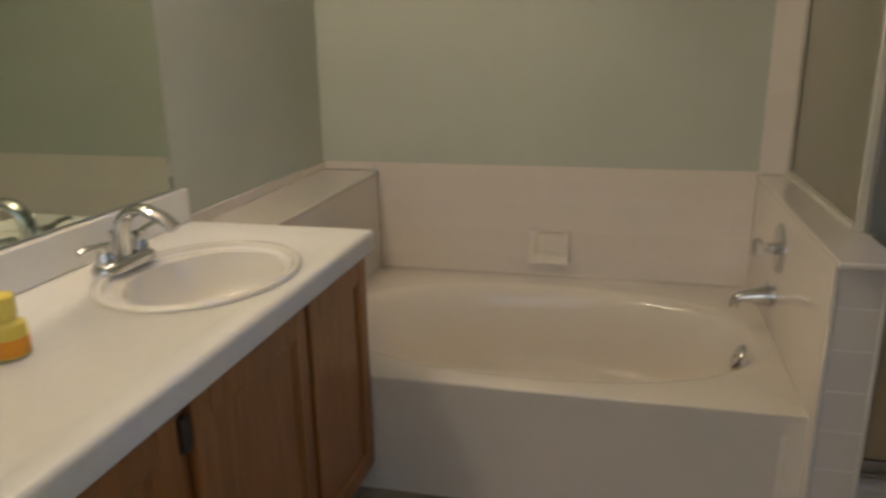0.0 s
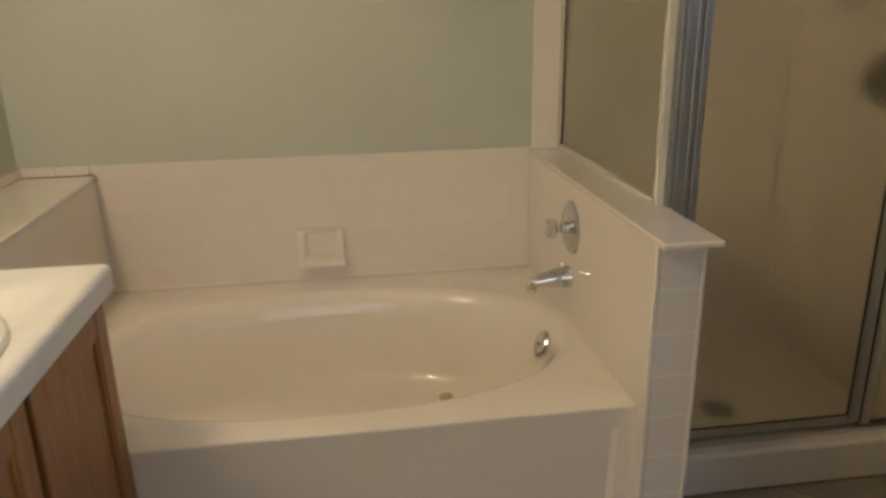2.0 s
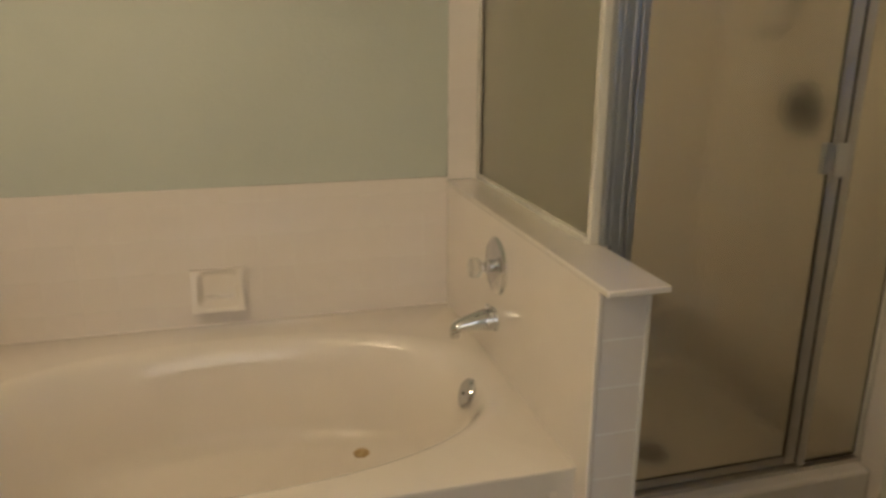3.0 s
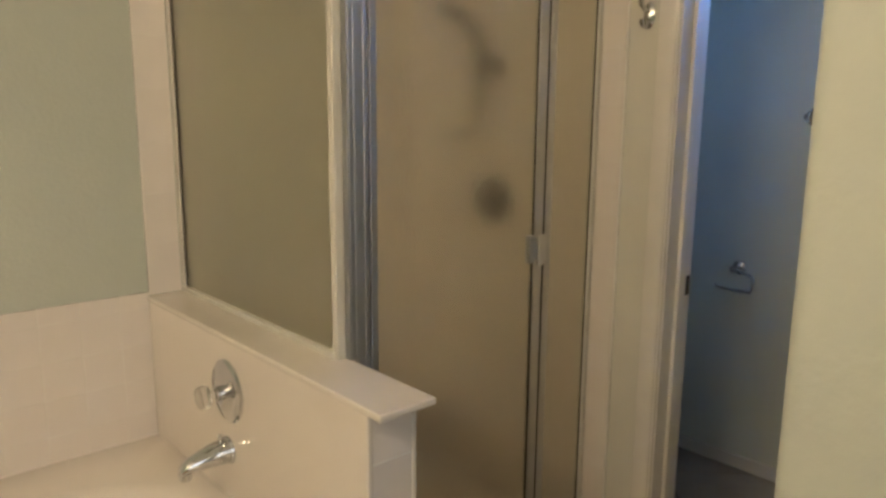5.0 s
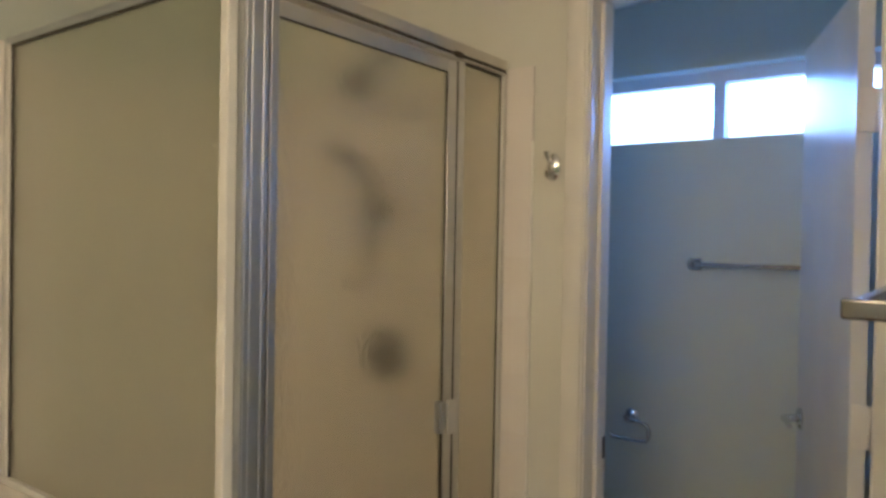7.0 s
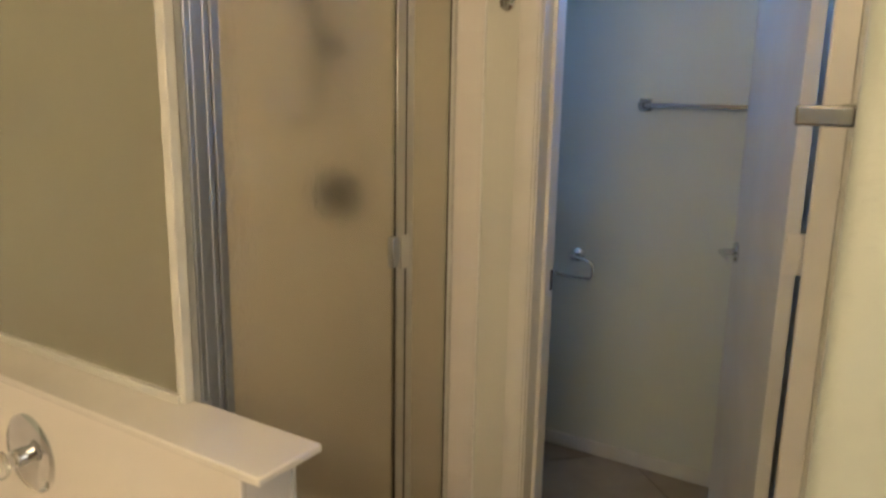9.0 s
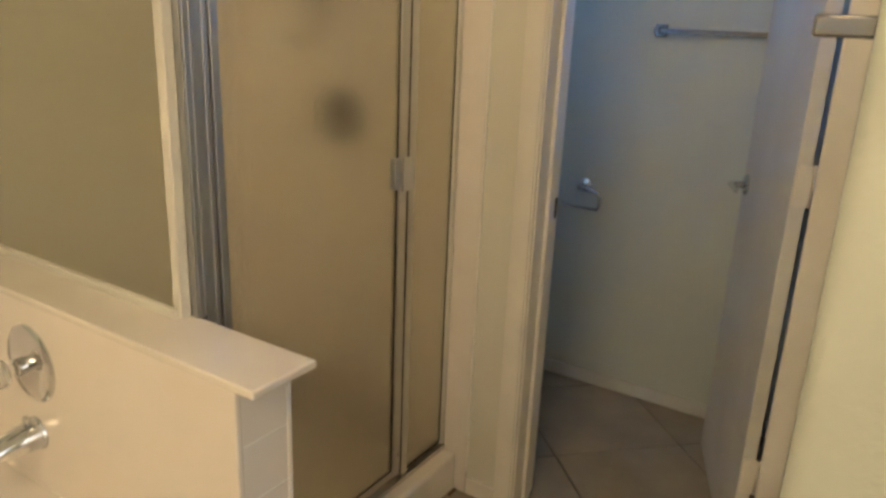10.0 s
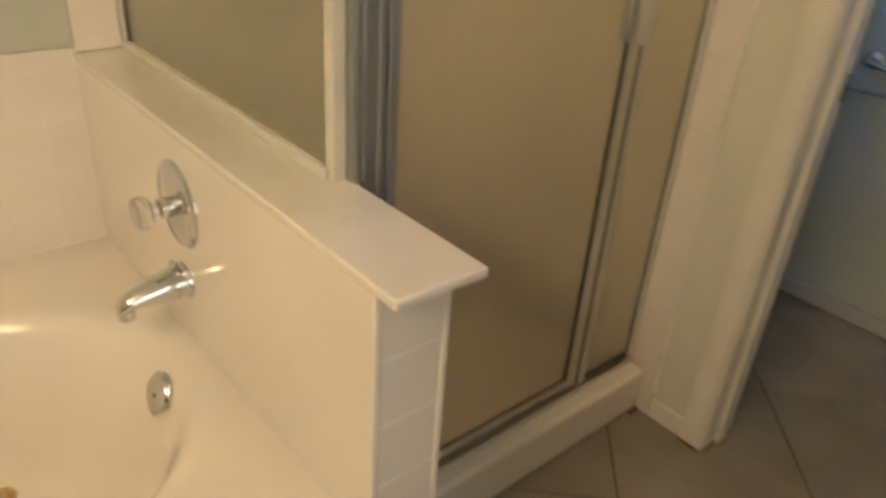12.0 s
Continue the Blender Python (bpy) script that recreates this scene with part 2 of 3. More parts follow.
for nm, b in (("window_head", (WY0, WY1, WZ1 - 0.045, WZ1)), ("window_sill", (WY0, WY1, WZ0, WZ0 + 0.012)), ("side_frame", (WY0, WY0 + 0.035, WZ0 + 0.012, WZ1 - 0.045)),
              ("side_frame", (WY1 - 0.035, WY1, WZ0 + 0.012, WZ1 - 0.045)), ("mullion", (1.925, 1.968, WZ0 + 0.012, WZ1 - 0.045))):
    part(nm, win_box(*b), VINYL, win)
for y0, y1 in ((WY0 + 0.035, 1.925), (1.968, WY1 - 0.035)):
    p = part("pane", win_box(y0, y1, WZ0 + 0.012, WZ1 - 0.045, 0.002, 0.01), CLEAR, win)
    p.visible_shadow = False
structure("backdrop", box(3.6, 3.62, 0.2, 3.9, 1.2, 3.6), GLOW, "bright overcast sky outside the window", "sky", False)

# door casing, jambs and baseboards
trim = thing("door_trim", "white painted door casing and jamb round the toilet doorway", "door frame", (XR, YJ1, 0), "", "structure")


def rel(bm, ob):
    bmesh.ops.translate(bm, verts=bm.verts, vec=-Vector(ob.location))
    return bm


def profile_post(y_in, y_out, z0, z1):
    """Flat casing board with a small bead along its inner edge."""
    s = 1 if y_out > y_in else -1
    w = abs(y_out - y_in)
    pts = [(0, 0), (0.008, 0), (0.011, 0.002), (0.012, 0.005), (0.009, 0.008), (0.013, 0.010), (0.0155, 0.015), (0.0155, w - 0.006), (0.012, w - 0.001), (0, w)]
    return prism([(XR - d, y_in + s * k) for d, k in pts], z0, z1)


part("casing", rel(profile_post(YJ1 + 0.004, YJ1 + 0.066, 0, DOORH + 0.056), trim), TRIM, trim)
part("casing", rel(box(XR - 0.011, XR, YJ0 - 0.054, YJ0 - 0.003, 0, DOORH + 0.056, 0.003), trim), TRIM, trim)
part("head_casing", rel(box(XR - 0.015, XR, YJ0 + 0.004, YJ1 + 0.003, DOORH - 0.004, DOORH + 0.054, 0.003), trim), TRIM, trim)
part("jamb", rel(box(XR - 0.002, XR + WT + 0.002, YJ1, YJ1 + 0.018, 0, DOORH, 0.002), trim), TRIM, trim)
part("jamb", rel(box(XR - 0.002, XR + WT + 0.002, YJ0 - 0.018, YJ0, 0, DOORH, 0.002), trim), TRIM, trim)
part("head_jamb", rel(box(XR - 0.002, XR + WT + 0.002, YJ0, YJ1, DOORH, DOORH + 0.018, 0.002), trim), TRIM, trim)
part("door_stop", rel(box(XR + 0.050, XR + 0.088, YJ1 - 0.012, YJ1, 0, DOORH - 0.011, 0.003), trim), TRIM, trim)
part("strike_plate", rel(box(XR + 0.096, XR + WT - 0.004, YJ1 - 0.0015, YJ1 + 0.001, 0.90, 0.958, 0.0), trim), SEAL, trim, "dark metal strike plate")


def baseboard(x0, x1, y0, y1, mat=TRIM, label="low white painted baseboard along the wall"):
    structure("baseboard", box(x0, x1, y0, y1, 0, 0.058, 0.004), mat, label, "baseboard")


baseboard(XR - 0.011, XR, YJ1 + 0.067, 2.15)
baseboard(XF - 0.011, XF, 1.22, YB, TRIM_SHADED, "low baseboard in the toilet room, colour darkened for the dim light")
baseboard(XR + WT, XR + WT + 0.011, YJ1 + 0.02, YB, TRIM_SHADED, "low baseboard in the toilet room, colour darkened for the dim light")
baseboard(XN - 0.011, XN, -1.6, YN - 0.022)
baseboard(XN + 0.03, XR - 0.016, YN, YN + 0.011)

# half wall between tub and shower, its cap
structure("half_wall", box(XP + 0.008, XG - 0.006, YE + 0.009, YB, 0, CAPZ - 0.016), GROUT, "low tiled half wall between tub and shower", "wall", False)
cap = box(XP - 0.004, XG + 0.018, 1.945, YB - 0.002, CAPZ - 0.016, CAPZ, 0.004, 3)
structure("wall_cap", cap, CAP, "glossy white cultured marble cap on the half wall", "ledge")
structure("edge_strip", box(XG - 0.006, XG + 0.003, YE - 0.003, YD - 0.03, 0, CAPZ - 0.017, 0.002), TRIM, "thin white edge trim on the half wall", "trim")

# ledge beside the tub
XL, ZL = -0.844, 0.836
structure("tub_ledge", box(XW, XL - 0.008, 2.062, YB, 0, ZL - 0.016), GROUT, "boxed ledge beside the bathtub", "ledge", False)
structure("ledge_top", box(XW, XL + 0.004, 2.060, YB - 0.009, ZL - 0.016, ZL, 0.004, 3), CAP, "glossy white marble ledge top beside the tub", "ledge")
structure("ledge_upstand", box(XW, XW + 0.009, 2.060, YB - 0.009, ZL + 0.0005, TILETOP, 0.003), TILE, "low white tile upstand along the painted wall", "trim")

# ---- bathtub ----
tub = thing("bathtub", "large white oval soaking tub built in between tiled walls", "bathtub", (-0.10, 2.595, 0))
TX, TY = tub.location.x, tub.location.y
x0, x1, y0, y1 = XL - 0.006 - TX, XP + 0.004 - TX, 2.041 - TY, YB - 0.006 - TY
N = 96


def oval(a, b, z, e=2.5, cx=0.0, cy=0.0):
    out = []
    for i in range(N):
        t = 2 * math.pi * i / N
        c, s = math.cos(t), math.sin(t)
        out.append(Vector((cx + a * math.copysign(abs(c) ** (2 / e), c), cy + b * math.copysign(abs(s) ** (2 / e), s), z)))
    return out


def frame_ring(z, inset=0.0):
    out = []
    for i in range(N):
        t = 2 * math.pi * i / N
        c, s = math.cos(t), math.sin(t)
        k = 1 / max(abs(c), abs(s))
        px, py = c * k, s * k
        out.append(Vector(((x0 + x1) / 2 + px * ((x1 - x0) / 2 - inset), (y0 + y1) / 2 + py * ((y1 - y0) / 2 - inset), z)))
    return out


A, B = 0.722, 0.414
rings = [frame_ring(RIM - 0.008), frame_ring(RIM - 0.004, 0.0), frame_ring(RIM - 0.001, 0.0015), frame_ring(RIM, 0.004)]
for k, (g, dz) in enumerate(((1.06, 0.0), (1.035, -0.002), (1.012, -0.007), (0.990, -0.016), (0.968, -0.031), (0.947, -0.055), (0.928, -0.09), (0.905, -0.15), (0.878, -0.225), (0.845, -0.283), (0.80, -0.318), (0.72, -0.335), (0.5, -0.342), (0.2, -0.345))):
    deep = max(0, k - 5) / 8
    rings.append(oval(A * g - 0.05 * deep, B * g, RIM + dz, 2.25, 0.025 + 0.03 * deep, -0.038))
part("basin", loft(rings, False, True), ACRYLIC, tub)
# apron with a slightly recessed panel
ap = bmesh.new()
yf = y0
rows_ = [(yf + 0.0004, RIM - 0.006), (yf + 0.002, RIM - 0.02), (yf + 0.010, RIM - 0.06), (yf + 0.030, 0.02), (yf + 0.030, 0.0)]
xs = [x0, x1 - 0.062, x1 - 0.045, x1]
grid = [[ap.verts.new((x, y if i < 2 else yf + 0.004 + 0.006 * (RIM - z), z)) for i, x in enumerate(xs)] for y, z in rows_]
for a, b in zip(grid, grid[1:]):
    for i in range(3):
        ap.faces.new((a[i], a[i + 1], b[i + 1], b[i])).smooth = True
part("apron", ap, ACRYLIC, tub)
ov = Matrix.Translation((0.597 - TX, 2.566 - TY, 0.338)) @ pose(0, 0, 0, 0, -70, 0)
disc = lathe([(0.046, -0.006), (0.046, 0.002), (0.041, 0.008), (0.014, 0.011), (0.001, 0.011)], ov, 36)
bmesh.ops.bisect_plane(disc, geom=disc.verts[:] + disc.edges[:] + disc.faces[:], plane_co=ov @ Vector((-0.026, -0.022, 0)), plane_no=ov.to_3x3() @ Vector((-0.7, -0.72, 0)), clear_outer=True)
part("overflow_plate", disc, CHROME, tub, "round chrome overflow plate with a cut edge")
part("overflow_screw", lathe([(0.005, 0.010), (0.005, 0.013), (0.003, 0.0145), (0.001, 0.0145)], ov, 12), NICKEL, tub)
part("drain_stopper", lathe([(0.026, -0.006), (0.026, 0.004), (0.020, 0.010), (0.008, 0.014), (0.001, 0.016)], Matrix.Translation((0.312 - TX, 2.757 - TY, RIM - 0.338))), RUST, tub, "tarnished brass drain stopper")


# tub spout and mixer
spout = thing("tub_spout", "chrome tub spout on the tiled half wall", "faucet", (XP, 2.614, 0.545))
rings = []
for d, top_z, low_z, half in ((0.0, 0.034, -0.034, 0.034), (0.012, 0.034, -0.034, 0.034), (0.040, 0.030, -0.031, 0.031), (0.080, 0.019, -0.028, 0.026), (0.110, 0.008, -0.027, 0.022), (0.126, -0.002, -0.034, 0.019), (0.134, -0.014, -0.040, 0.013)):
    mid, tall = (top_z + low_z) / 2, (top_z - low_z) / 2
    rings.append([Vector((-d, half * math.cos(2 * math.pi * i / 24), mid + tall * math.sin(2 * math.pi * i / 24))) for i in range(24)])
part("spout", loft(rings, True, True), CHROME, spout)
part("flange", lathe([(0.037, 0), (0.037, 0.004), (0.035, 0.008)], ALONG_MX), CHROME, spout)
part("nozzle", lathe([(0.014, -0.046), (0.0165, -0.044), (0.0165, -0.026), (0.012, -0.024)], Matrix.Translation((-0.119, 0, 0))), CHROME, spout)
part("diverter_knob", lathe([(0.004, 0.028), (0.004, 0.036), (0.008, 0.038), (0.008, 0.045), (0.005, 0.048), (0.001, 0.0485)], Matrix.Translation((-0.022, 0, 0)), 16), CHROME, spout)
valve = thing("tub_mixer", "round chrome tub mixer with a clear knob", "faucet", (XP, 2.603, 0.711))
part("escutcheon", lathe([(0.084, 0), (0.084, 0.003), (0.078, 0.008), (0.045, 0.013), (0.02, 0.016)], ALONG_MX, 40), CHROME, valve)
part("stem", lathe([(0.019, 0.012), (0.019, 0.036), (0.013, 0.040), (0.013, 0.052)], ALONG_MX), CHROME, valve)
part("knob", lathe([(0.012, 0.05), (0.027, 0.054), (0.031, 0.064), (0.029, 0.078), (0.018, 0.084), (0.002, 0.085)], ALONG_MX, 10), ACRYLIC_CLEAR, valve, "clear faceted acrylic knob")

# soap dish on the back wall
dish = thing("soap_dish", "white ceramic soap dish set in the tile wall", "soap dish", (-0.093, YB - 0.0085, 0.538))
HW, HH, NU, NV = 0.085, 0.067, 34, 28


def dish_depth(u, v):
    """How far the dish stands out: a thin top edge, a deep lower lip and a hollow between raised sides."""
    low = (1 - v) / 2
    rim = 0.015 + 0.042 * low ** 1.3
    r_in = ((abs(u - 0.04) / 0.90) ** 5 + (abs(v - 0.06) / 0.94) ** 5) ** 0.2
    hollow = 1 - min(1.0, max(0.0, (r_in - 0.66) / 0.34))
    hollow = hollow * hollow * (3 - 2 * hollow)
    scoop = 0.16 * rim + 0.010 * max(0.0, -v - 0.30)
    return rim * (1 - hollow) + scoop * hollow


bm = bmesh.new()
grid = []
for k in range(NV + 1):
    v = -1 + 2 * k / NV
    row = []
    for i in range(NU + 1):
        u = -1 + 2 * i / NU
        pinch = 1 - 0.05 * (1 - v * v) * (1 if v < 1 else 0)
        row.append(bm.verts.new((HW * u * pinch, -dish_depth(u, v), HH * v * (1 - 0.02 * (1 - u * u)))))
    grid.append(row)
for a, b in zip(grid, grid[1:]):
    for i in range(NU):
        bm.faces.new((a[i], a[i + 1], b[i + 1], b[i])).smooth = True
edge_loop = grid[0] + [r[-1] for r in grid[1:-1]] + grid[-1][::-1] + [r[0] for r in grid[-2:0:-1]]
wall_loop = [bm.verts.new((p.co.x * 1.02, 0.0, p.co.z * 1.02)) for p in edge_loop]
for i in range(len(edge_loop)):
    j = (i + 1) % len(edge_loop)
    bm.faces.new((edge_loop[i], edge_loop[j], wall_loop[j], wall_loop[i]))
part("dish_body", bm, ACRYLIC, dish)
bar = loft([[Vector((-0.040 + 0.006 * i, -0.010 - 0.012 * math.sin(math.pi * i / 13) - dy, -0.030 + 0.006 * math.sin(math.pi * i / 6.5) + dz)) for dy, dz in ((0, 0), (0.006, 0.002), (0.006, 0.007), (0, 0.006))] for i in range(14)], True, True)
part("soap_rest", bar, ACRYLIC, dish, "raised ceramic rest across the hollow")

# ---- vanity ----
ZV, XC, YV = 0.858, -0.496, 2.058
top = thing("countertop", "white laminate vanity countertop with rolled front edge", "countertop", (XW, 1.0, 0))
rr = 0.016
edge = [(XC - rr + rr * math.sin(radians(a)), ZV - rr + rr * math.cos(radians(a))) for a in range(0, 91, 15)] + [(XC, ZV - 0.054), (XC - 0.006, ZV - 0.061), (XC - 0.03, ZV - 0.061), (XC - 0.03, ZV - 0.03), (XW, ZV - 0.03), (XW, ZV)]
SX, SY, SA, SB = -0.757, 1.592, 0.205, 0.245


def counter_mesh():
    bm = loft([[Vector((x, y, z)) for x, z in edge] for y in (-0.62, YV - 0.004, YV)], True, True)
    return bm


slab = part("slab", rel(counter_mesh(), top), LAMINATE, top)
hole = link("hole", loft([[Vector((SX + SA * 0.9 * math.cos(2 * math.pi * i / 48), SY + SB * 0.9 * math.sin(2 * math.pi * i / 48), z)) for i in range(48)] for z in (0.7, 0.95)], True, True), LAMINATE)
hole.location = (0, 0, 0)
cut = slab.modifiers.new("cut", "BOOLEAN")
cut.object, cut.operation, cut.solver = hole, "DIFFERENCE", "EXACT"
bpy.context.view_layer.update()
dg = bpy.context.evaluated_depsgraph_get()
cut_mesh = bpy.data.meshes.new_from_object(slab.evaluated_get(dg))
slab.modifiers.clear()
slab.data = cut_mesh
bpy.data.objects.remove(hole)
part("backsplash", rel(box(XW, XW + 0.02, -0.62, YV - 0.002, ZV + 0.0005, ZV + 0.102, 0.006, 3), top), LAMINATE, top)

sink = thing("sink", "oval almond drop-in sink in the vanity", "sink", (SX, SY, ZV))


def sink_ring(g, z, back=0.0):
    return [Vector(((SA * g) * math.cos(2 * math.pi * i / 64) - back, (SB * g) * math.sin(2 * math.pi * i / 64), z)) for i in range(64)]


part("bowl", loft([sink_ring(1.08, 0.0008), sink_ring(1.075, 0.006), sink_ring(1.05, 0.011), sink_ring(1.01, 0.012), sink_ring(0.985, 0.010), sink_ring(0.965, 0.003), sink_ring(0.955, -0.001),
                   sink_ring(0.93, 0.0, -0.008), sink_ring(0.86, -0.006, -0.018), sink_ring(0.84, -0.02, -0.018), sink_ring(0.79, -0.06, -0.018), sink_ring(0.68, -0.10, -0.018), sink_ring(0.5, -0.125, -0.018),
                   sink_ring(0.25, -0.135, -0.018), sink_ring(0.09, -0.138, -0.018)], False, True), CHINA, sink)
part("drain", lathe([(0.022, -0.137), (0.022, -0.134), (0.015, -0.132), (0.002, -0.130)], Matrix.Translation((0.018, 0, 0))), CHROME, sink, "small chrome drain")

fa = thing("faucet", "chrome two-handle centerset faucet behind the sink", "faucet", (-0.958, 1.585, ZV + 0.012))
stad = [Vector((0.030 * math.cos(t), (0.054 if math.sin(t) >= 0 else -0.054) + 0.030 * math.sin(t), 0)) for t in [2 * math.pi * i / 32 + 0.001 for i in range(32)]]
part("base", loft([[Vector((p.x * g, p.y * g, z)) for p in stad] for g, z in ((1, 0), (1, 0.010), (0.95, 0.017), (0.82, 0.022), (0.5, 0.024))], True, True), CHROME, fa)
neck = [Vector((0, 0, 0.018)), Vector((0, 0, 0.055))] + arc((0.055, 0, 0.066), 0.055, 180, 62, (1, 0, 0), (0, 0, 1), 9) + [Vector((0.104, 0, 0.105)), Vector((0.128, 0, 0.084))]
rings = []
for i, p in enumerate(neck):
    d = (neck[min(i + 1, len(neck) - 1)] - neck[max(i - 1, 0)]).normalized()
    n = Vector((-d.z, 0, d.x))
    k = i / (len(neck) - 1)
    wide, thick = 0.017 + 0.004 * k, 0.017 - 0.007 * k
    rings.append([p + Vector((0, 1, 0)) * wide * math.cos(2 * math.pi * q / 18) + n * thick * math.sin(2 * math.pi * q / 18) for q in range(18)])
part("spout", loft(rings, True, True), CHROME, fa, "broad arched chrome spout")
part("lift_rod", lathe([(0.003, 0.02), (0.003, 0.062), (0.006, 0.064), (0.006, 0.072), (0.001, 0.074)], Matrix.Translation((-0.024, 0, 0)), 12), CHROME, fa)
for s in (-1, 1):
    hd = part("handle", lathe([(0.021, 0.018), (0.022, 0.024), (0.017, 0.036), (0.014, 0.050), (0.016, 0.055), (0.013, 0.061), (0.002, 0.063)], Matrix.Translation((0, s * 0.054, 0)), 20), CHROME, fa)
    blade = [Vector((0, s * (0.054 + a), 0.056 + b)) for a, b in ((0, 0), (0.02, 0.004), (0.045, 0.008), (0.066, 0.007), (0.074, 0.004))]
    part("lever", loft([[p + Vector((w * math.cos(2 * math.pi * q / 12), 0, 0.005 * math.sin(2 * math.pi * q / 12))) for q in range(12)] for p, w in zip(blade, (0.009, 0.008, 0.009, 0.011, 0.006))], True, True), CHROME, hd)

fa.scale = (1.14, 1.14, 1.14)

cab = thing("vanity_cabinet", "honey oak vanity cabinet with recessed panel doors", "cabinet", (XW, 1.0, 0))
XD = XC - 0.021
part("body", rel(boxes((XW, XD - 0.02, -0.6, YV - 0.012, 0.09, ZV - 0.15), (XD - 0.04, XD - 0.02, -0.6, YV - 0.012, ZV - 0.15, ZV - 0.031)), cab), OAK, cab)
# near-black colour puts the shade under the cabinet into the toe kick
part("toe_kick", rel(box(XW, XD - 0.075, -0.6, YV - 0.012, 0, 0.09), cab), RECESS_SHADE, cab, "recessed toe kick coloured near-black for its shade")


def cabinet_door(ya, yb, z0=0.115, z1=0.785):
    st = 0.058
    ia, ib, j0, j1 = ya + st, yb - st, z0 + st, z1 - st
    g = part("door", rel(box(XD - 0.016, XD - 0.010, ia - 0.004, ib + 0.004, j0 - 0.004, j1 + 0.004), cab), OAK, cab, "oak door with recessed panel")
    for u, v in ((ya, ia), (ib, yb)):
        part("stile", rel(box(XD - 0.018, XD, u, v, z0, z1, 0.004), cab), OAK, g)
    for u, v in ((z0, j0), (j1, z1)):
        part("rail", rel(box(XD - 0.018, XD, ia, ib, u, v, 0.004), cab), OAK, g)
    for u, v in ((ia, ia + 0.009), (ib - 0.009, ib)):
        part("bead", rel(box(XD - 0.0105, XD - 0.004, u, v, j0, j1, 0.002), cab), OAK, g)
    for u, v in ((j0, j0 + 0.009), (j1 - 0.009, j1)):
        part("bead", rel(box(XD - 0.0105, XD - 0.004, ia + 0.009, ib - 0.009, u, v, 0.002), cab), OAK, g)
    return g


for ya, yb in ((1.642, 2.036), (1.142, 1.618), (0.60, 1.098), (0.10, 0.58), (-0.45, 0.08)):
    cabinet_door(ya, yb)
part("hinge", rel(box(XD - 0.014, XD + 0.002, 1.108, 1.132, 0.70, 0.765, 0.003), cab), SEAL, cab, "small dark hinge")

mirror = thing("mirror", "large frameless wall mirror above the vanity backsplash", "mirror", (XW, 0.7, 0.966))
part("glass", rel(box(XW + 0.001, XW + 0.007, -0.6, 1.985, 0.968, 2.0), mirror), MIRROR, mirror)
bev = bmesh.new()
for ya, yb, d0, d1 in ((1.985, 2.010, 0.007, 0.0025),):
    q = [bev.verts.new((XW + d, y, z)) for d, y, z in ((d0, ya, 0.968), (d1, yb, 0.968), (d1, yb, 2.0), (d0, ya, 2.0))]
    bev.faces.new(q)
    q2 = [bev.verts.new((XW + 0.001, y, z)) for y, z in ((ya, 0.968), (yb, 0.968), (yb, 2.0), (ya, 2.0))]
    bev.faces.new(q2[::-1])
    for i in range(4):
        bev.faces.new((q[i], q2[i], q2[(i + 1) % 4], q[(i + 1) % 4]))
part("bevelled_edge", rel(bev, mirror), MIRROR, mirror)

soap = thing("soap_bottle", "small orange and yellow plastic bottle on the counter", "bottle", (-0.838, 1.105, ZV + 0.0005))
part("body", lathe([(0.030, 0), (0.034, 0.004), (0.034, 0.052), (0.031, 0.060), (0.020, 0.066), (0.018, 0.072)]), YELLOW, soap)
part("label_band", lathe([(0.0348, 0.006), (0.0352, 0.008), (0.0352, 0.034), (0.0348, 0.036)]), ORANGE, soap, "orange wrap label")
part("cap", lathe([(0.021, 0.0725), (0.022, 0.075), (0.022, 0.108), (0.018, 0.112), (0.002, 0.113)]), YELLOW, soap)

# ---- shower ----
pan = thing("shower_pan", "white acrylic shower pan with raised curb", "shower", (1.27, 2.7, 0))
part("floor", rel(box(XG + 0.004, XR - 0.003, 2.30, YB - 0.003, 0.0, 0.06), pan), ACRYLIC, pan)
part("curb", rel(box(XG + 0.005, XR - 0.010, 2.185, 2.315, 0.0, 0.135, 0.014, 4), pan), ACRYLIC, pan)
part("drain", rel(lathe([(0.055, 0.058), (0.055, 0.063), (0.05, 0.065), (0.01, 0.066)], Matrix.Translation((1.205, 2.54, 0))), pan), SEAL, pan, "dark round drain")

structure("shower_tile_back", box(XG + 0.004, XR, YB - 0.008, YB, 0.06, 1.965), TILE, "glossy white shower wall tile", "tile wall", False)
structure("shower_tile_side", box(XR - 0.008, XR, 2.235, YB - 0.009, 0.06, 1.965), TILE, "glossy white shower wall tile", "tile wall", False)

enc = thing("shower_enclosure", "framed shower enclosure with obscure glass and pivot door", "shower enclosure", (XG, YD, CAPZ))
TOPZ = 1.985
# fixed side panel above the half wall
sp = part("side_glass", rel(box(XG - 0.008, XG - 0.003, YD + 0.03, YB - 0.03, CAPZ + 0.014, 1.955), enc), FROSTED, enc, "smooth frosted glass panel")
sp.visible_shadow = False
part("bottom_rail", rel(box(XG - 0.020, XG + 0.008, YD + 0.022, YB - 0.009, CAPZ + 0.0005, CAPZ + 0.018, 0.003), enc), ALUWHITE, enc)
part("top_rail", rel(boxes((XG - 0.016, XG + 0.004, YD + 0.02, YB - 0.009, 1.953, 1.972), bevel=0.002), enc), ALU, enc)
part("seal", rel(box(XG - 0.012, XG + 0.001, YD + 0.034, YB - 0.032, 1.949, 1.953), enc), SEAL, enc, "dark glazing seal")
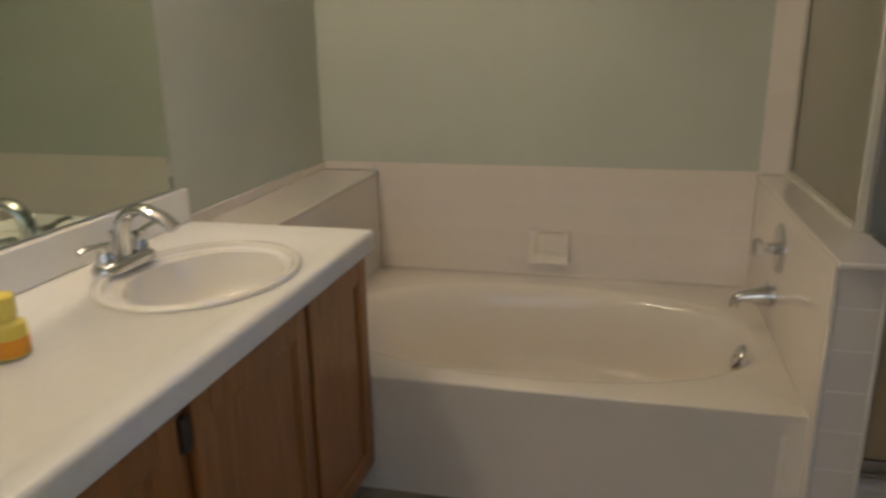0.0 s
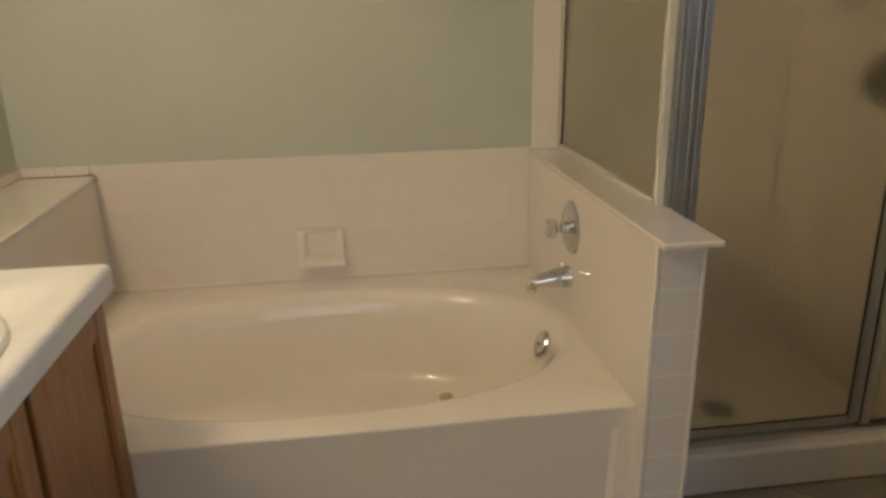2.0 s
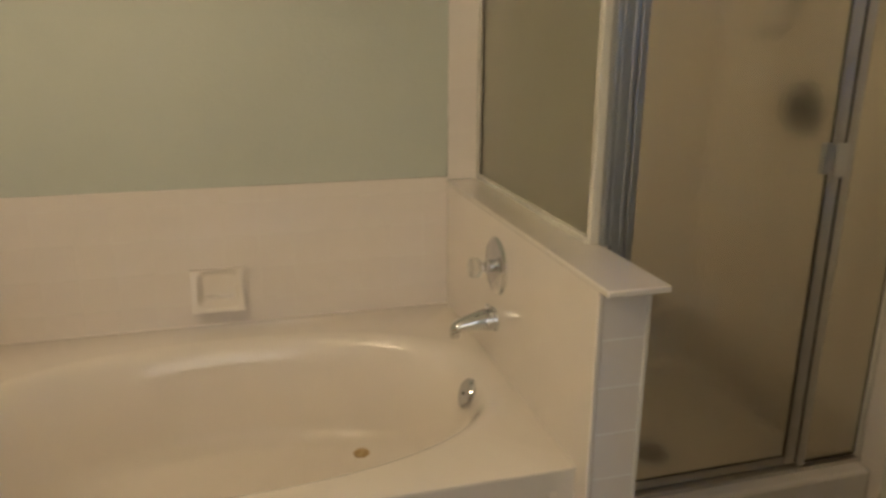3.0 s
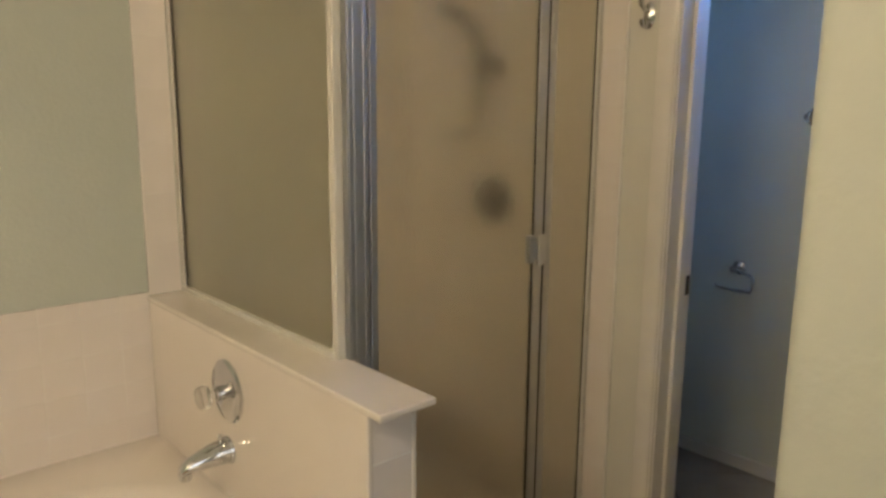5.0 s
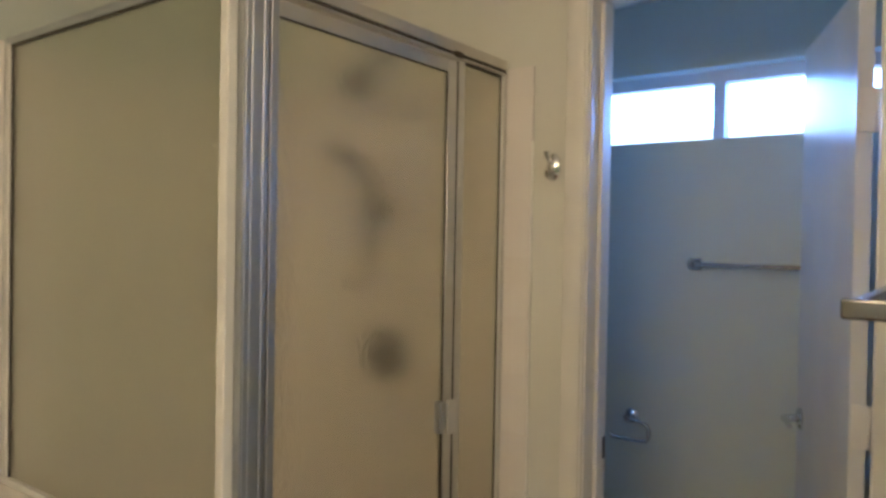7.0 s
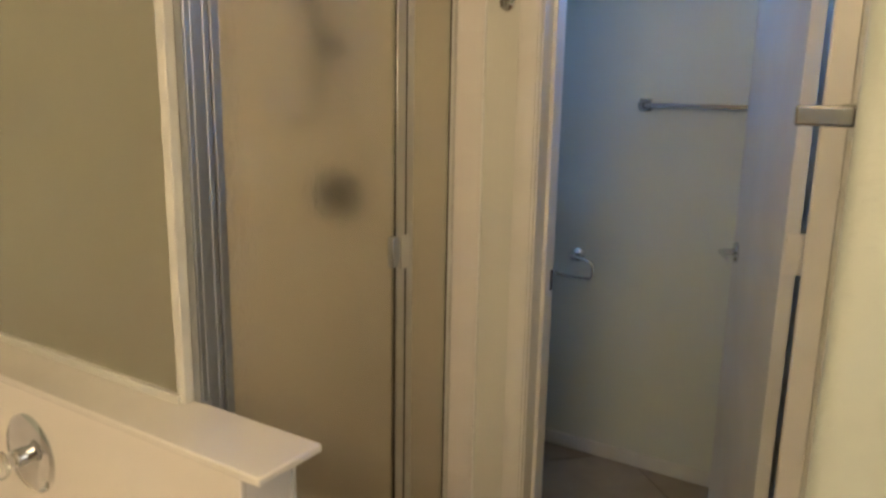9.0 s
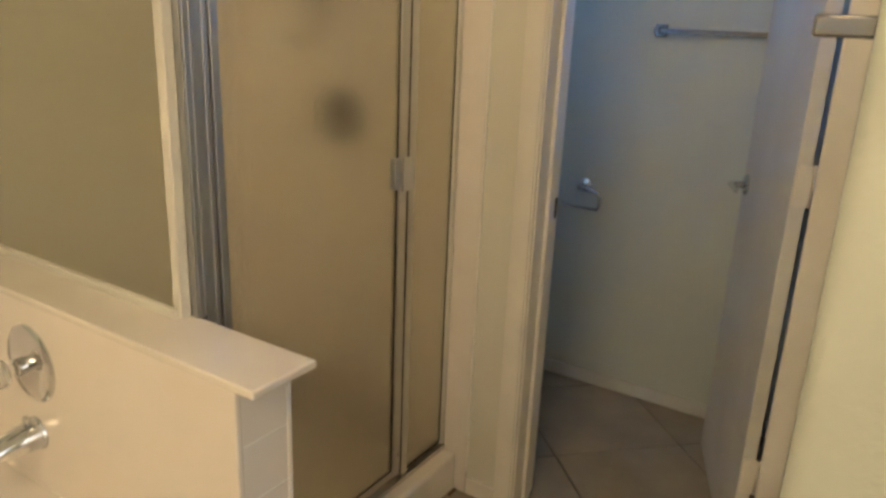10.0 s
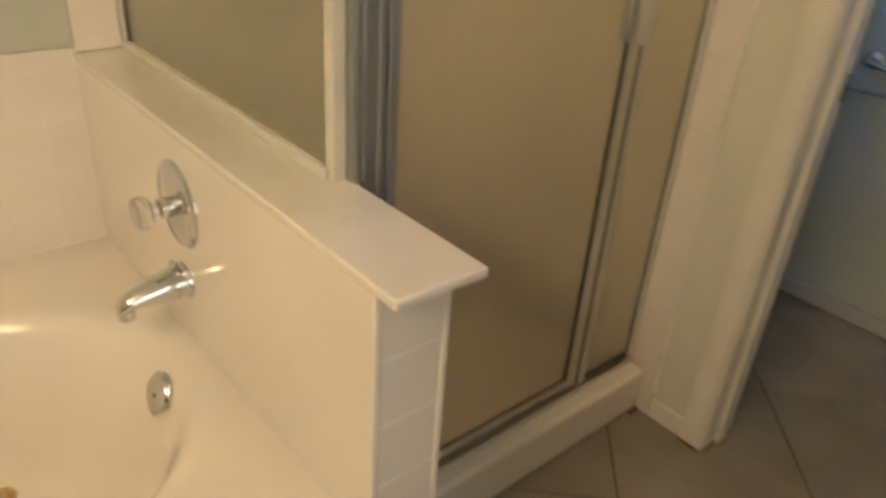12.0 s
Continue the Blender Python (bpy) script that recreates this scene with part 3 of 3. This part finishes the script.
part("wall_channel", rel(box(XG - 0.018, XG + 0.008, YB - 0.032, YB - 0.009, CAPZ + 0.018, 1.955, 0.003), enc), ALUWHITE, enc)
part("seal", rel(box(XG - 0.012, XG + 0.001, YB - 0.034, YB - 0.032, CAPZ + 0.018, 1.953), enc), SEAL, enc, "dark glazing seal")
part("front_stile", rel(box(XG - 0.012, XG + 0.010, YD + 0.010, YD + 0.034, CAPZ + 0.0005, TOPZ - 0.012, 0.003), enc), ALUWHITE, enc)
# corner post with two round beads


def bead(x, y, rad, n=6):
    return [(x - rad * math.cos(math.pi * i / n), y - rad * math.sin(math.pi * i / n)) for i in range(n + 1)]


FY = YD - 0.006
post_face = [(XG + 0.0105, FY - 0.001)] + bead(XG + 0.016, FY - 0.001, 0.0016) + bead(XG + 0.030, FY, 0.0016) + [(XG + 0.035, FY)]
jamb_face = [(XG + 0.0352, FY)] + bead(XG + 0.057, FY, 0.0018) + [(XG + 0.068, FY + 0.001), (XG + 0.070, FY + 0.003)]
part("corner_post", rel(prism(post_face + [(XG + 0.035, YD + 0.012), (XG + 0.0105, YD + 0.012)], CAPZ + 0.0005, TOPZ), enc), ALU, enc, "polished aluminium post with raised beads")
part("door_jamb", rel(prism(jamb_face + [(XG + 0.070, YD + 0.012), (XG + 0.0352, YD + 0.012)], 0.1355, TOPZ), enc), ALU, enc)
part("header", rel(boxes((XG + 0.072, XR - 0.012, YD - 0.012, YD + 0.016, 1.944, 1.985), (XG + 0.074, XR - 0.014, YD - 0.017, YD - 0.012, 1.958, 1.985), (XG + 0.074, XR - 0.014, YD - 0.017, YD - 0.012, 1.9445, 1.949), bevel=0.0015), enc), ALU_LIT, enc)
# dark strip paints the shade inside the groove between the header's lips
part("groove_shade", rel(box(XG + 0.075, XR - 0.015, YD - 0.0145, YD - 0.0122, 1.9495, 1.9575), enc), SEAL, enc, "dark strip for the shade in the header groove")
part("threshold", rel(boxes((XG + 0.091, XR - 0.012, YD - 0.018, YD + 0.02, 0.1355, 0.150), (XG + 0.091, XR - 0.012, YD + 0.006, YD + 0.02, 0.150, 0.162), bevel=0.002), enc), ALU_LIT, enc)
XH = 1.484
part("latch_post", rel(boxes((XH + 0.007, XH + 0.036, YD - 0.010, YD + 0.012, 0.151, 1.944), bevel=0.002), enc), ALU_LIT, enc)
# pale bar added as the bright highlight on the latch post
part("post_highlight", rel(box(XH + 0.010, XH + 0.022, YD - 0.0135, YD - 0.0105, 1.625, 1.685, 0.001), enc), ALUWHITE, enc, "small pale bar for the highlight on the latch post")
part("wall_stile", rel(box(XR - 0.028, XR - 0.009, YD - 0.012, YD + 0.014, 0.151, 1.944, 0.003), enc), ALUWHITE, enc)
fp = part("fixed_glass", rel(box(XH + 0.036, XR - 0.028, YD - 0.002, YD + 0.003, 0.16, 1.944), enc), GLASS, enc, "narrow obscure glass panel")
fp.visible_shadow = False
part("seal", rel(boxes((XR - 0.031, XR - 0.028, YD - 0.006, YD - 0.002, 0.16, 1.944), (XH + 0.036, XR - 0.034, YD - 0.006, YD - 0.002, 0.155, 0.162), (XH + 0.036, XR - 0.034, YD - 0.006, YD - 0.002, 1.937, 1.944)), enc), SEAL, enc, "dark glazing seal")
door = part("shower_door", rel(box(XG + 0.072, XG + 0.091, YD - 0.008, YD + 0.010, 0.166, 1.938, 0.0025), enc), ALU, enc, "aluminium framed pivot door")
part("stile", rel(box(XH - 0.036, XH, YD - 0.010, YD + 0.010, 0.166, 1.938, 0.0025), enc), ALU_LIT, door)
for za, zb in ((0.166, 0.188), (1.906, 1.938)):
    part("rail", rel(box(XG + 0.091, XH - 0.036, YD - 0.008, YD + 0.010, za, zb, 0.0025), enc), ALU_LIT, door)
dg_ = part("door_glass", rel(box(XG + 0.089, XH - 0.034, YD - 0.002, YD + 0.003, 0.186, 1.908), enc), GLASS, door, "obscure patterned glass")
dg_.visible_shadow = False
part("door_seal", rel(boxes((XH - 0.039, XH - 0.036, YD - 0.007, YD - 0.003, 0.188, 1.906), (XG + 0.091, XH - 0.039, YD - 0.007, YD - 0.003, 0.188, 0.192), (XG + 0.091, XH - 0.039, YD - 0.007, YD - 0.003, 1.903, 1.906)), enc), SEAL, door, "dark glazing seal")
# dark strips fill the door gap to paint its shade
part("latch_gap_shade", rel(boxes((XH + 0.0004, XH + 0.0066, YD - 0.0092, YD + 0.004, 0.166, 0.995), (XH + 0.0004, XH + 0.0066, YD - 0.0092, YD + 0.004, 1.085, 1.938)), enc), SEAL, enc, "dark strip for the shaded gap beside the shower door")
part("handle", rel(boxes((XH - 0.066, XH - 0.045, YD - 0.022, YD - 0.0025, 1.010, 1.089), (XH - 0.045, XH - 0.030, YD - 0.016, YD - 0.0075, 1.018, 1.081), bevel=0.003), enc), ALU, door, "small aluminium pull handle")
part("latch_plate", rel(boxes((XH - 0.024, XH + 0.012, YD - 0.016, YD - 0.0105, 1.000, 1.086), bevel=0.002), enc), ALUWHITE, enc, "pale latch plate")
part("pivot_cap", rel(box(XH - 0.02, XH + 0.012, YD - 0.020, YD - 0.013, 1.945, 1.961, 0.002), enc), SEAL, enc)

sv = thing("shower_mixer", "round shower mixer behind the obscure glass", "faucet", (XR - 0.008, 2.662, 1.124))
part("escutcheon", lathe([(0.086, 0), (0.086, 0.004), (0.080, 0.010), (0.03, 0.016)], ALONG_MX, 36), GUNMETAL, sv)
part("knob", lathe([(0.028, 0.015), (0.030, 0.06), (0.02, 0.07)], ALONG_MX, 12), GUNMETAL, sv)
sh = thing("overhead_shower", "dark metal shower head on a bent wall arm", "shower head", (XR - 0.008, 2.66, 2.05))
part("flange", lathe([(0.030, 0), (0.030, 0.004), (0.014, 0.010)], ALONG_MX), GUNMETAL, sh)
part("arm", tube([(0, 0, 0), (-0.05, 0, 0.0), (-0.08, 0, -0.02), (-0.12, 0, -0.07)], 0.013), GUNMETAL, sh)
part("head", lathe([(0.016, 0.0), (0.030, 0.02), (0.052, 0.055), (0.055, 0.068), (0.04, 0.072)], Matrix.Translation((-0.115, 0, -0.065)) @ pose(0, 0, 0, 0, -142, 0)), GUNMETAL, sh)
hs = thing("hand_shower", "dark metal hand shower on a wall bracket with hose", "hand shower", (XR - 0.008, 2.66, 1.57))
part("bracket", tube([(0, 0, 0), (-0.04, 0, 0.0), (-0.072, 0, -0.004)], [0.026, 0.016, 0.030]), GUNMETAL, hs)
part("handset", tube([(-0.088, 0, -0.15), (-0.080, 0, -0.05), (-0.070, 0, 0.02), (-0.105, 0, 0.10), (-0.15, 0, 0.135), (-0.20, 0, 0.160)], [0.014, 0.018, 0.026, 0.021, 0.024, 0.022]), GUNMETAL, hs)
part("spray_face", lathe([(0.020, 0.0), (0.045, 0.012), (0.047, 0.022), (0.040, 0.026)], Matrix.Translation((-0.205, 0, 0.178)) @ pose(0, 0, 0, 0, -158, 0)), GUNMETAL, hs)
part("hose", tube([(-0.088, 0, -0.15), (-0.094, 0, -0.19), (-0.12, 0.0, -0.215), (-0.16, 0.0, -0.225), (-0.20, 0.01, -0.215)], 0.008), GUNMETAL, hs)

# ---- small fittings ----
HK = 1.25
hook = thing("robe_hook", "small chrome robe hook on the painted wall", "hook", (XR, 2.086, 1.688))
part("plate", lathe([(0.001, 0), (0.019, 0.001), (0.019, 0.003), (0.012, 0.007), (0.002, 0.008)], Matrix.Diagonal((1, 0.8, 1.5, 1)) @ ALONG_MX), CHROME, hook)
part("upper_hook", tube([(-0.004, 0, 0.008), (-0.02, 0, 0.010), (-0.034, 0, 0.02), (-0.037, 0, 0.03)], [0.006, 0.005, 0.005, 0.007]), CHROME, hook)
part("lower_hook", tube([(-0.004, 0, -0.012), (-0.016, 0, -0.026), (-0.028, 0, -0.022), (-0.031, 0, -0.010)], [0.006, 0.005, 0.005, 0.006]), CHROME, hook)

hook.scale = (HK, HK, HK)

tp = thing("paper_holder", "empty chrome toilet paper holder on the wall", "paper holder", (XF, 2.226, 0.827))
part("rose", lathe([(0.027, 0), (0.027, 0.006), (0.02, 0.012), (0.012, 0.016), (0.012, 0.05), (0.014, 0.056)], ALONG_MX), CHROME, tp)
part("arm", tube([(-0.052, 0, 0), (-0.055, -0.045, -0.006), (-0.055, -0.074, -0.014), (-0.055, -0.084, -0.03), (-0.055, -0.084, -0.062), (-0.055, -0.074, -0.078), (-0.055, 0.0, -0.080), (-0.055, 0.062, -0.078), (-0.055, 0.068, -0.064)], 0.0065), CHROME, tp)


def towel_bar(at, along, length, off, label, group=""):
    """A bar held off the wall by two square posts; along: unit vector of the bar, off: unit vector away from the wall."""
    ob = thing("towel_bar", label, "towel bar", at, group)
    u, w = Vector(along), Vector(off)

    def bar_box(a0, a1, d0, d1, z0, z1, bev=0.002):
        pts = [u * a + w * d for a in (a0, a1) for d in (d0, d1)]
        return box(min(p.x for p in pts), max(p.x for p in pts), min(p.y for p in pts), max(p.y for p in pts), z0, z1, bev)

    for a in (0, length):
        part("plate", bar_box(a - 0.022, a + 0.022, 0, 0.008, -0.022, 0.022, 0.003), NICKEL, ob)
        part("post", bar_box(a - 0.010, a + 0.010, 0.008, 0.066, -0.011, 0.011, 0.003), NICKEL, ob)
    part("bar", bar_box(0.010, length - 0.010, 0.048, 0.062, -0.008, 0.008, 0.002), NICKEL, ob)
    return ob


towel_bar((XF, 2.0, 1.415), (0, -1, 0), 0.46, (-1, 0, 0), "chrome towel bar on the grey wall of the toilet room")
towel_bar((0.862, YN, 1.424), (1, 0, 0), 0.6, (0, 1, 0), "chrome towel bar with square posts near the rounded corner")

# toilet room door, hinged on the near jamb and standing open inwards
leaf = thing("door_1", "white flush door standing open into the toilet room", "door", (1.893, 1.366, 0.0), "", "structure")
leaf.rotation_euler = (0, 0, radians(20.5))
part("slab", box(0.0, 0.605, 0.0, 0.035, 0.012, 2.085, 0.002), DOORPAINT, leaf)
lv = part("lever_rose", lathe([(0.033, 0), (0.033, 0.006), (0.028, 0.012), (0.012, 0.014), (0.010, 0.045)], Matrix.Translation((0.54, 0.035, 0.968)) @ ALONG_Y), CHROME, leaf)
part("lever", tube([(0.54, 0.076, 0.968), (0.53, 0.084, 0.969), (0.48, 0.086, 0.970), (0.44, 0.082, 0.966)], [0.010, 0.010, 0.007, 0.007]), CHROME, lv)
for z in (0.285, 1.077, 1.80):
    part("hinge", boxes((-0.0075, 0.0, -0.012, 0.030, z - 0.05, z + 0.05)), TRIM, leaf, "painted butt hinge")
    part("hinge_knuckle", lathe([(0.006, z - 0.05), (0.006, z + 0.05)], Matrix.Translation((-0.003, -0.006, 0)), 10), TRIM, leaf)


# ---- tiles ----
def tile_mesh(name, w, h, t, mat, chamfer=0.0012):
    """A tile lying on z = 0 with its face at z = t, centred in x and y."""
    bm = bmesh.new()
    a, b, c = w / 2, h / 2, chamfer
    rings = [[Vector((x * (a - i), y * (b - i), z)) for x, y in ((1, 1), (-1, 1), (-1, -1), (1, -1))] for i, z in ((0, 0), (0, t - c), (c * 0.4, t - c * 0.3), (c, t))]
    loft(rings, True, True, bm)
    me = bpy.data.meshes.new(name)
    bmesh.ops.recalc_face_normals(bm, faces=bm.faces)
    bm.to_mesh(me)
    bm.free()
    me.materials.append(mat)
    return me


P, G = 0.1115, 0.0016
meshes = {}


def lay(parent, m, us, vs, t=0.008, mat=TILE, gap=G):
    """Tiles over the cells between the lines us and vs, on the plane of m (u along its x, v along its y, face towards its z)."""
    for i in range(len(us) - 1):
        for k in range(len(vs) - 1):
            w, h = us[i + 1] - us[i] - gap, vs[k + 1] - vs[k] - gap
            key = (round(w, 4), round(h, 4), round(t, 4), mat.name)
            if key not in meshes:
                meshes[key] = tile_mesh("tile", w, h, t, mat, 0.0018)
            ob = new("tile", meshes[key])
            ob.parent = parent
            j = random.uniform(-0.0003, 0.0003)
            ob.matrix_basis = m @ pose((us[i] + us[i + 1]) / 2, (vs[k] + vs[k + 1]) / 2, j, random.uniform(-0.06, 0.06), random.uniform(-0.06, 0.06), 0)


def lines(a, b, step):
    out = [a]
    while out[-1] + step < b - 0.012:
        out.append(out[-1] + step)
    return out + [b]


def down(top_, bottom, step):
    return sorted(-v for v in lines(-top_, -bottom, step))


field = structure("tub_tile_back", box(XL - 0.004, XP + 0.004, YB - 0.0080, YB + 0.001, RIM - 0.02, TILETOP - 0.002), GROUT, "white square tile above the tub on the back wall", "tile wall", False)
FACE_S = Matrix.Translation((0, YB - 0.001, 0)) @ pose(0, 0, 0, 90, 0, 0)
lay(field, FACE_S, lines(XL, XP, P), down(TILETOP - 0.051, RIM - 0.03, P) + [TILETOP], 0.0078)
lay(field, FACE_S, lines(XW + 0.010, XL - 0.002, P), [ZL + 0.002, TILETOP], 0.0078)
structure("tub_panel_side", box(XP, XP + 0.0078, YE - 0.002, YB - 0.009, 0.0, CAPZ - 0.0165, 0.0015), ACRYLIC, "smooth white surround panel on the half wall", "wall panel")
structure("tub_panel_edge", box(XP + 0.0005, XP + 0.0125, YE - 0.004, YE + 0.0078, 0.0, CAPZ - 0.0165, 0.003), ACRYLIC, "rounded white edge of the surround panel", "trim")
structure("caulk_half_wall", box(XP + 0.0122, XP + 0.0142, YE - 0.0012, YE + 0.002, 0, CAPZ - 0.0175), DINGY, "thin dingy caulk line on the half wall end", "caulk", False)
endf = structure("half_wall_tile_end", box(XP + 0.0127, XG - 0.006, YE + 0.0010, YE + 0.0085, 0, CAPZ - 0.017), WHITEGROUT, "single column of white tile on the half wall end", "tile wall", False)
FACE_E = Matrix.Translation((0, YE + 0.008, 0)) @ pose(0, 0, 0, 90, 0, 0)
lay(endf, FACE_E, [XP + 0.0135, XG - 0.0055], down(CAPZ - 0.0165, 0.0, P), 0.0078, gap=0.003)
lcol = structure("shower_tile_edge", box(XP + 0.003, XG - 0.02, YB - 0.0098, YB + 0.001, CAPZ + 0.002, 1.962), GROUT, "upright strip of white tile beside the glass", "tile wall", False)
lay(lcol, FACE_S, [XP + 0.002, XG - 0.018], lines(CAPZ + 0.002, 1.964, 0.155), 0.0095, gap=0.0012)
rcol = structure("shower_tile_edge_east", box(XR - 0.0088, XR + 0.001, 2.154, 2.233, 0.0, 1.962), GROUT, "upright strip of white tile beside the shower", "tile wall", False)
FACE_R = Matrix.Translation((XR, 0, 0)) @ pose(0, 0, 0, 90, 0, -90)
lay(rcol, FACE_R, [-2.234, -2.152], lines(0.0, 1.763, 0.1603), 0.0095, gap=0.0012)
lay(rcol, FACE_R, [-2.234, -2.148], [1.763, 1.965], 0.0095, gap=0.0012)
structure("caulk_tile_edge", box(XR - 0.0085, XR, 2.1475, 2.1522, 0.076, 1.7615, 0.002), WHITEGROUT, "white caulk line along the tile strip", "caulk")
structure("ledge_panel_side", box(XL - 0.0078, XL, 2.063, YB - 0.009, RIM - 0.02, ZL - 0.0165, 0.001), ACRYLIC, "smooth white panel on the side of the ledge", "wall panel")

# floor tiles laid at 45 degrees
FT = 0.4725
floor = bpy.data.objects["floor"]
us0, vs0 = 2.4215, -0.054
fm = tile_mesh("floor_tile", FT - 0.006, FT - 0.006, 0.008, FLOORTILE, 0.0015)
c45 = math.sqrt(0.5)
for i in range(-8, 4):
    for k in range(-8, 9):
        u, v = us0 + (i + 0.5) * FT, vs0 + (k + 0.5) * FT
        x, y = (u - v) * c45, (u + v) * c45
        if -1.35 < x < 2.85 and -1.8 < y < 3.1 and not (x > XN + 0.45 and y < YN - 0.45):
            ob = new("floor_tile", fm)
            ob.parent = floor
            ob.matrix_basis = pose(x, y, -0.008 + random.uniform(-0.0004, 0.0), 0, 0, 45)

# brown caulk at the foot of the casing and at the curb's end
CAULK = material("brown_caulk", (0.20, 0.12, 0.06), 0.7, second=(0.12, 0.07, 0.035), scale=40.0)
structure("caulk_casing", boxes((XR - 0.0195, XR - 0.016, YJ1 + 0.006, YJ1 + 0.064, 0.0, 0.005), (XR - 0.008, XR + 0.050, YJ1 - 0.003, YJ1 - 0.0005, 0.0, 0.004), (XR + 0.050, XR + 0.088, YJ1 - 0.015, YJ1 - 0.0125, 0.0, 0.004)), CAULK, "thin brown caulk line at the casing foot", "caulk", False)
structure("caulk_curb", box(XR - 0.05, XR - 0.012, 2.178, 2.186, 0.0, 0.006), CAULK, "brown caulk beside the shower curb", "caulk", False)
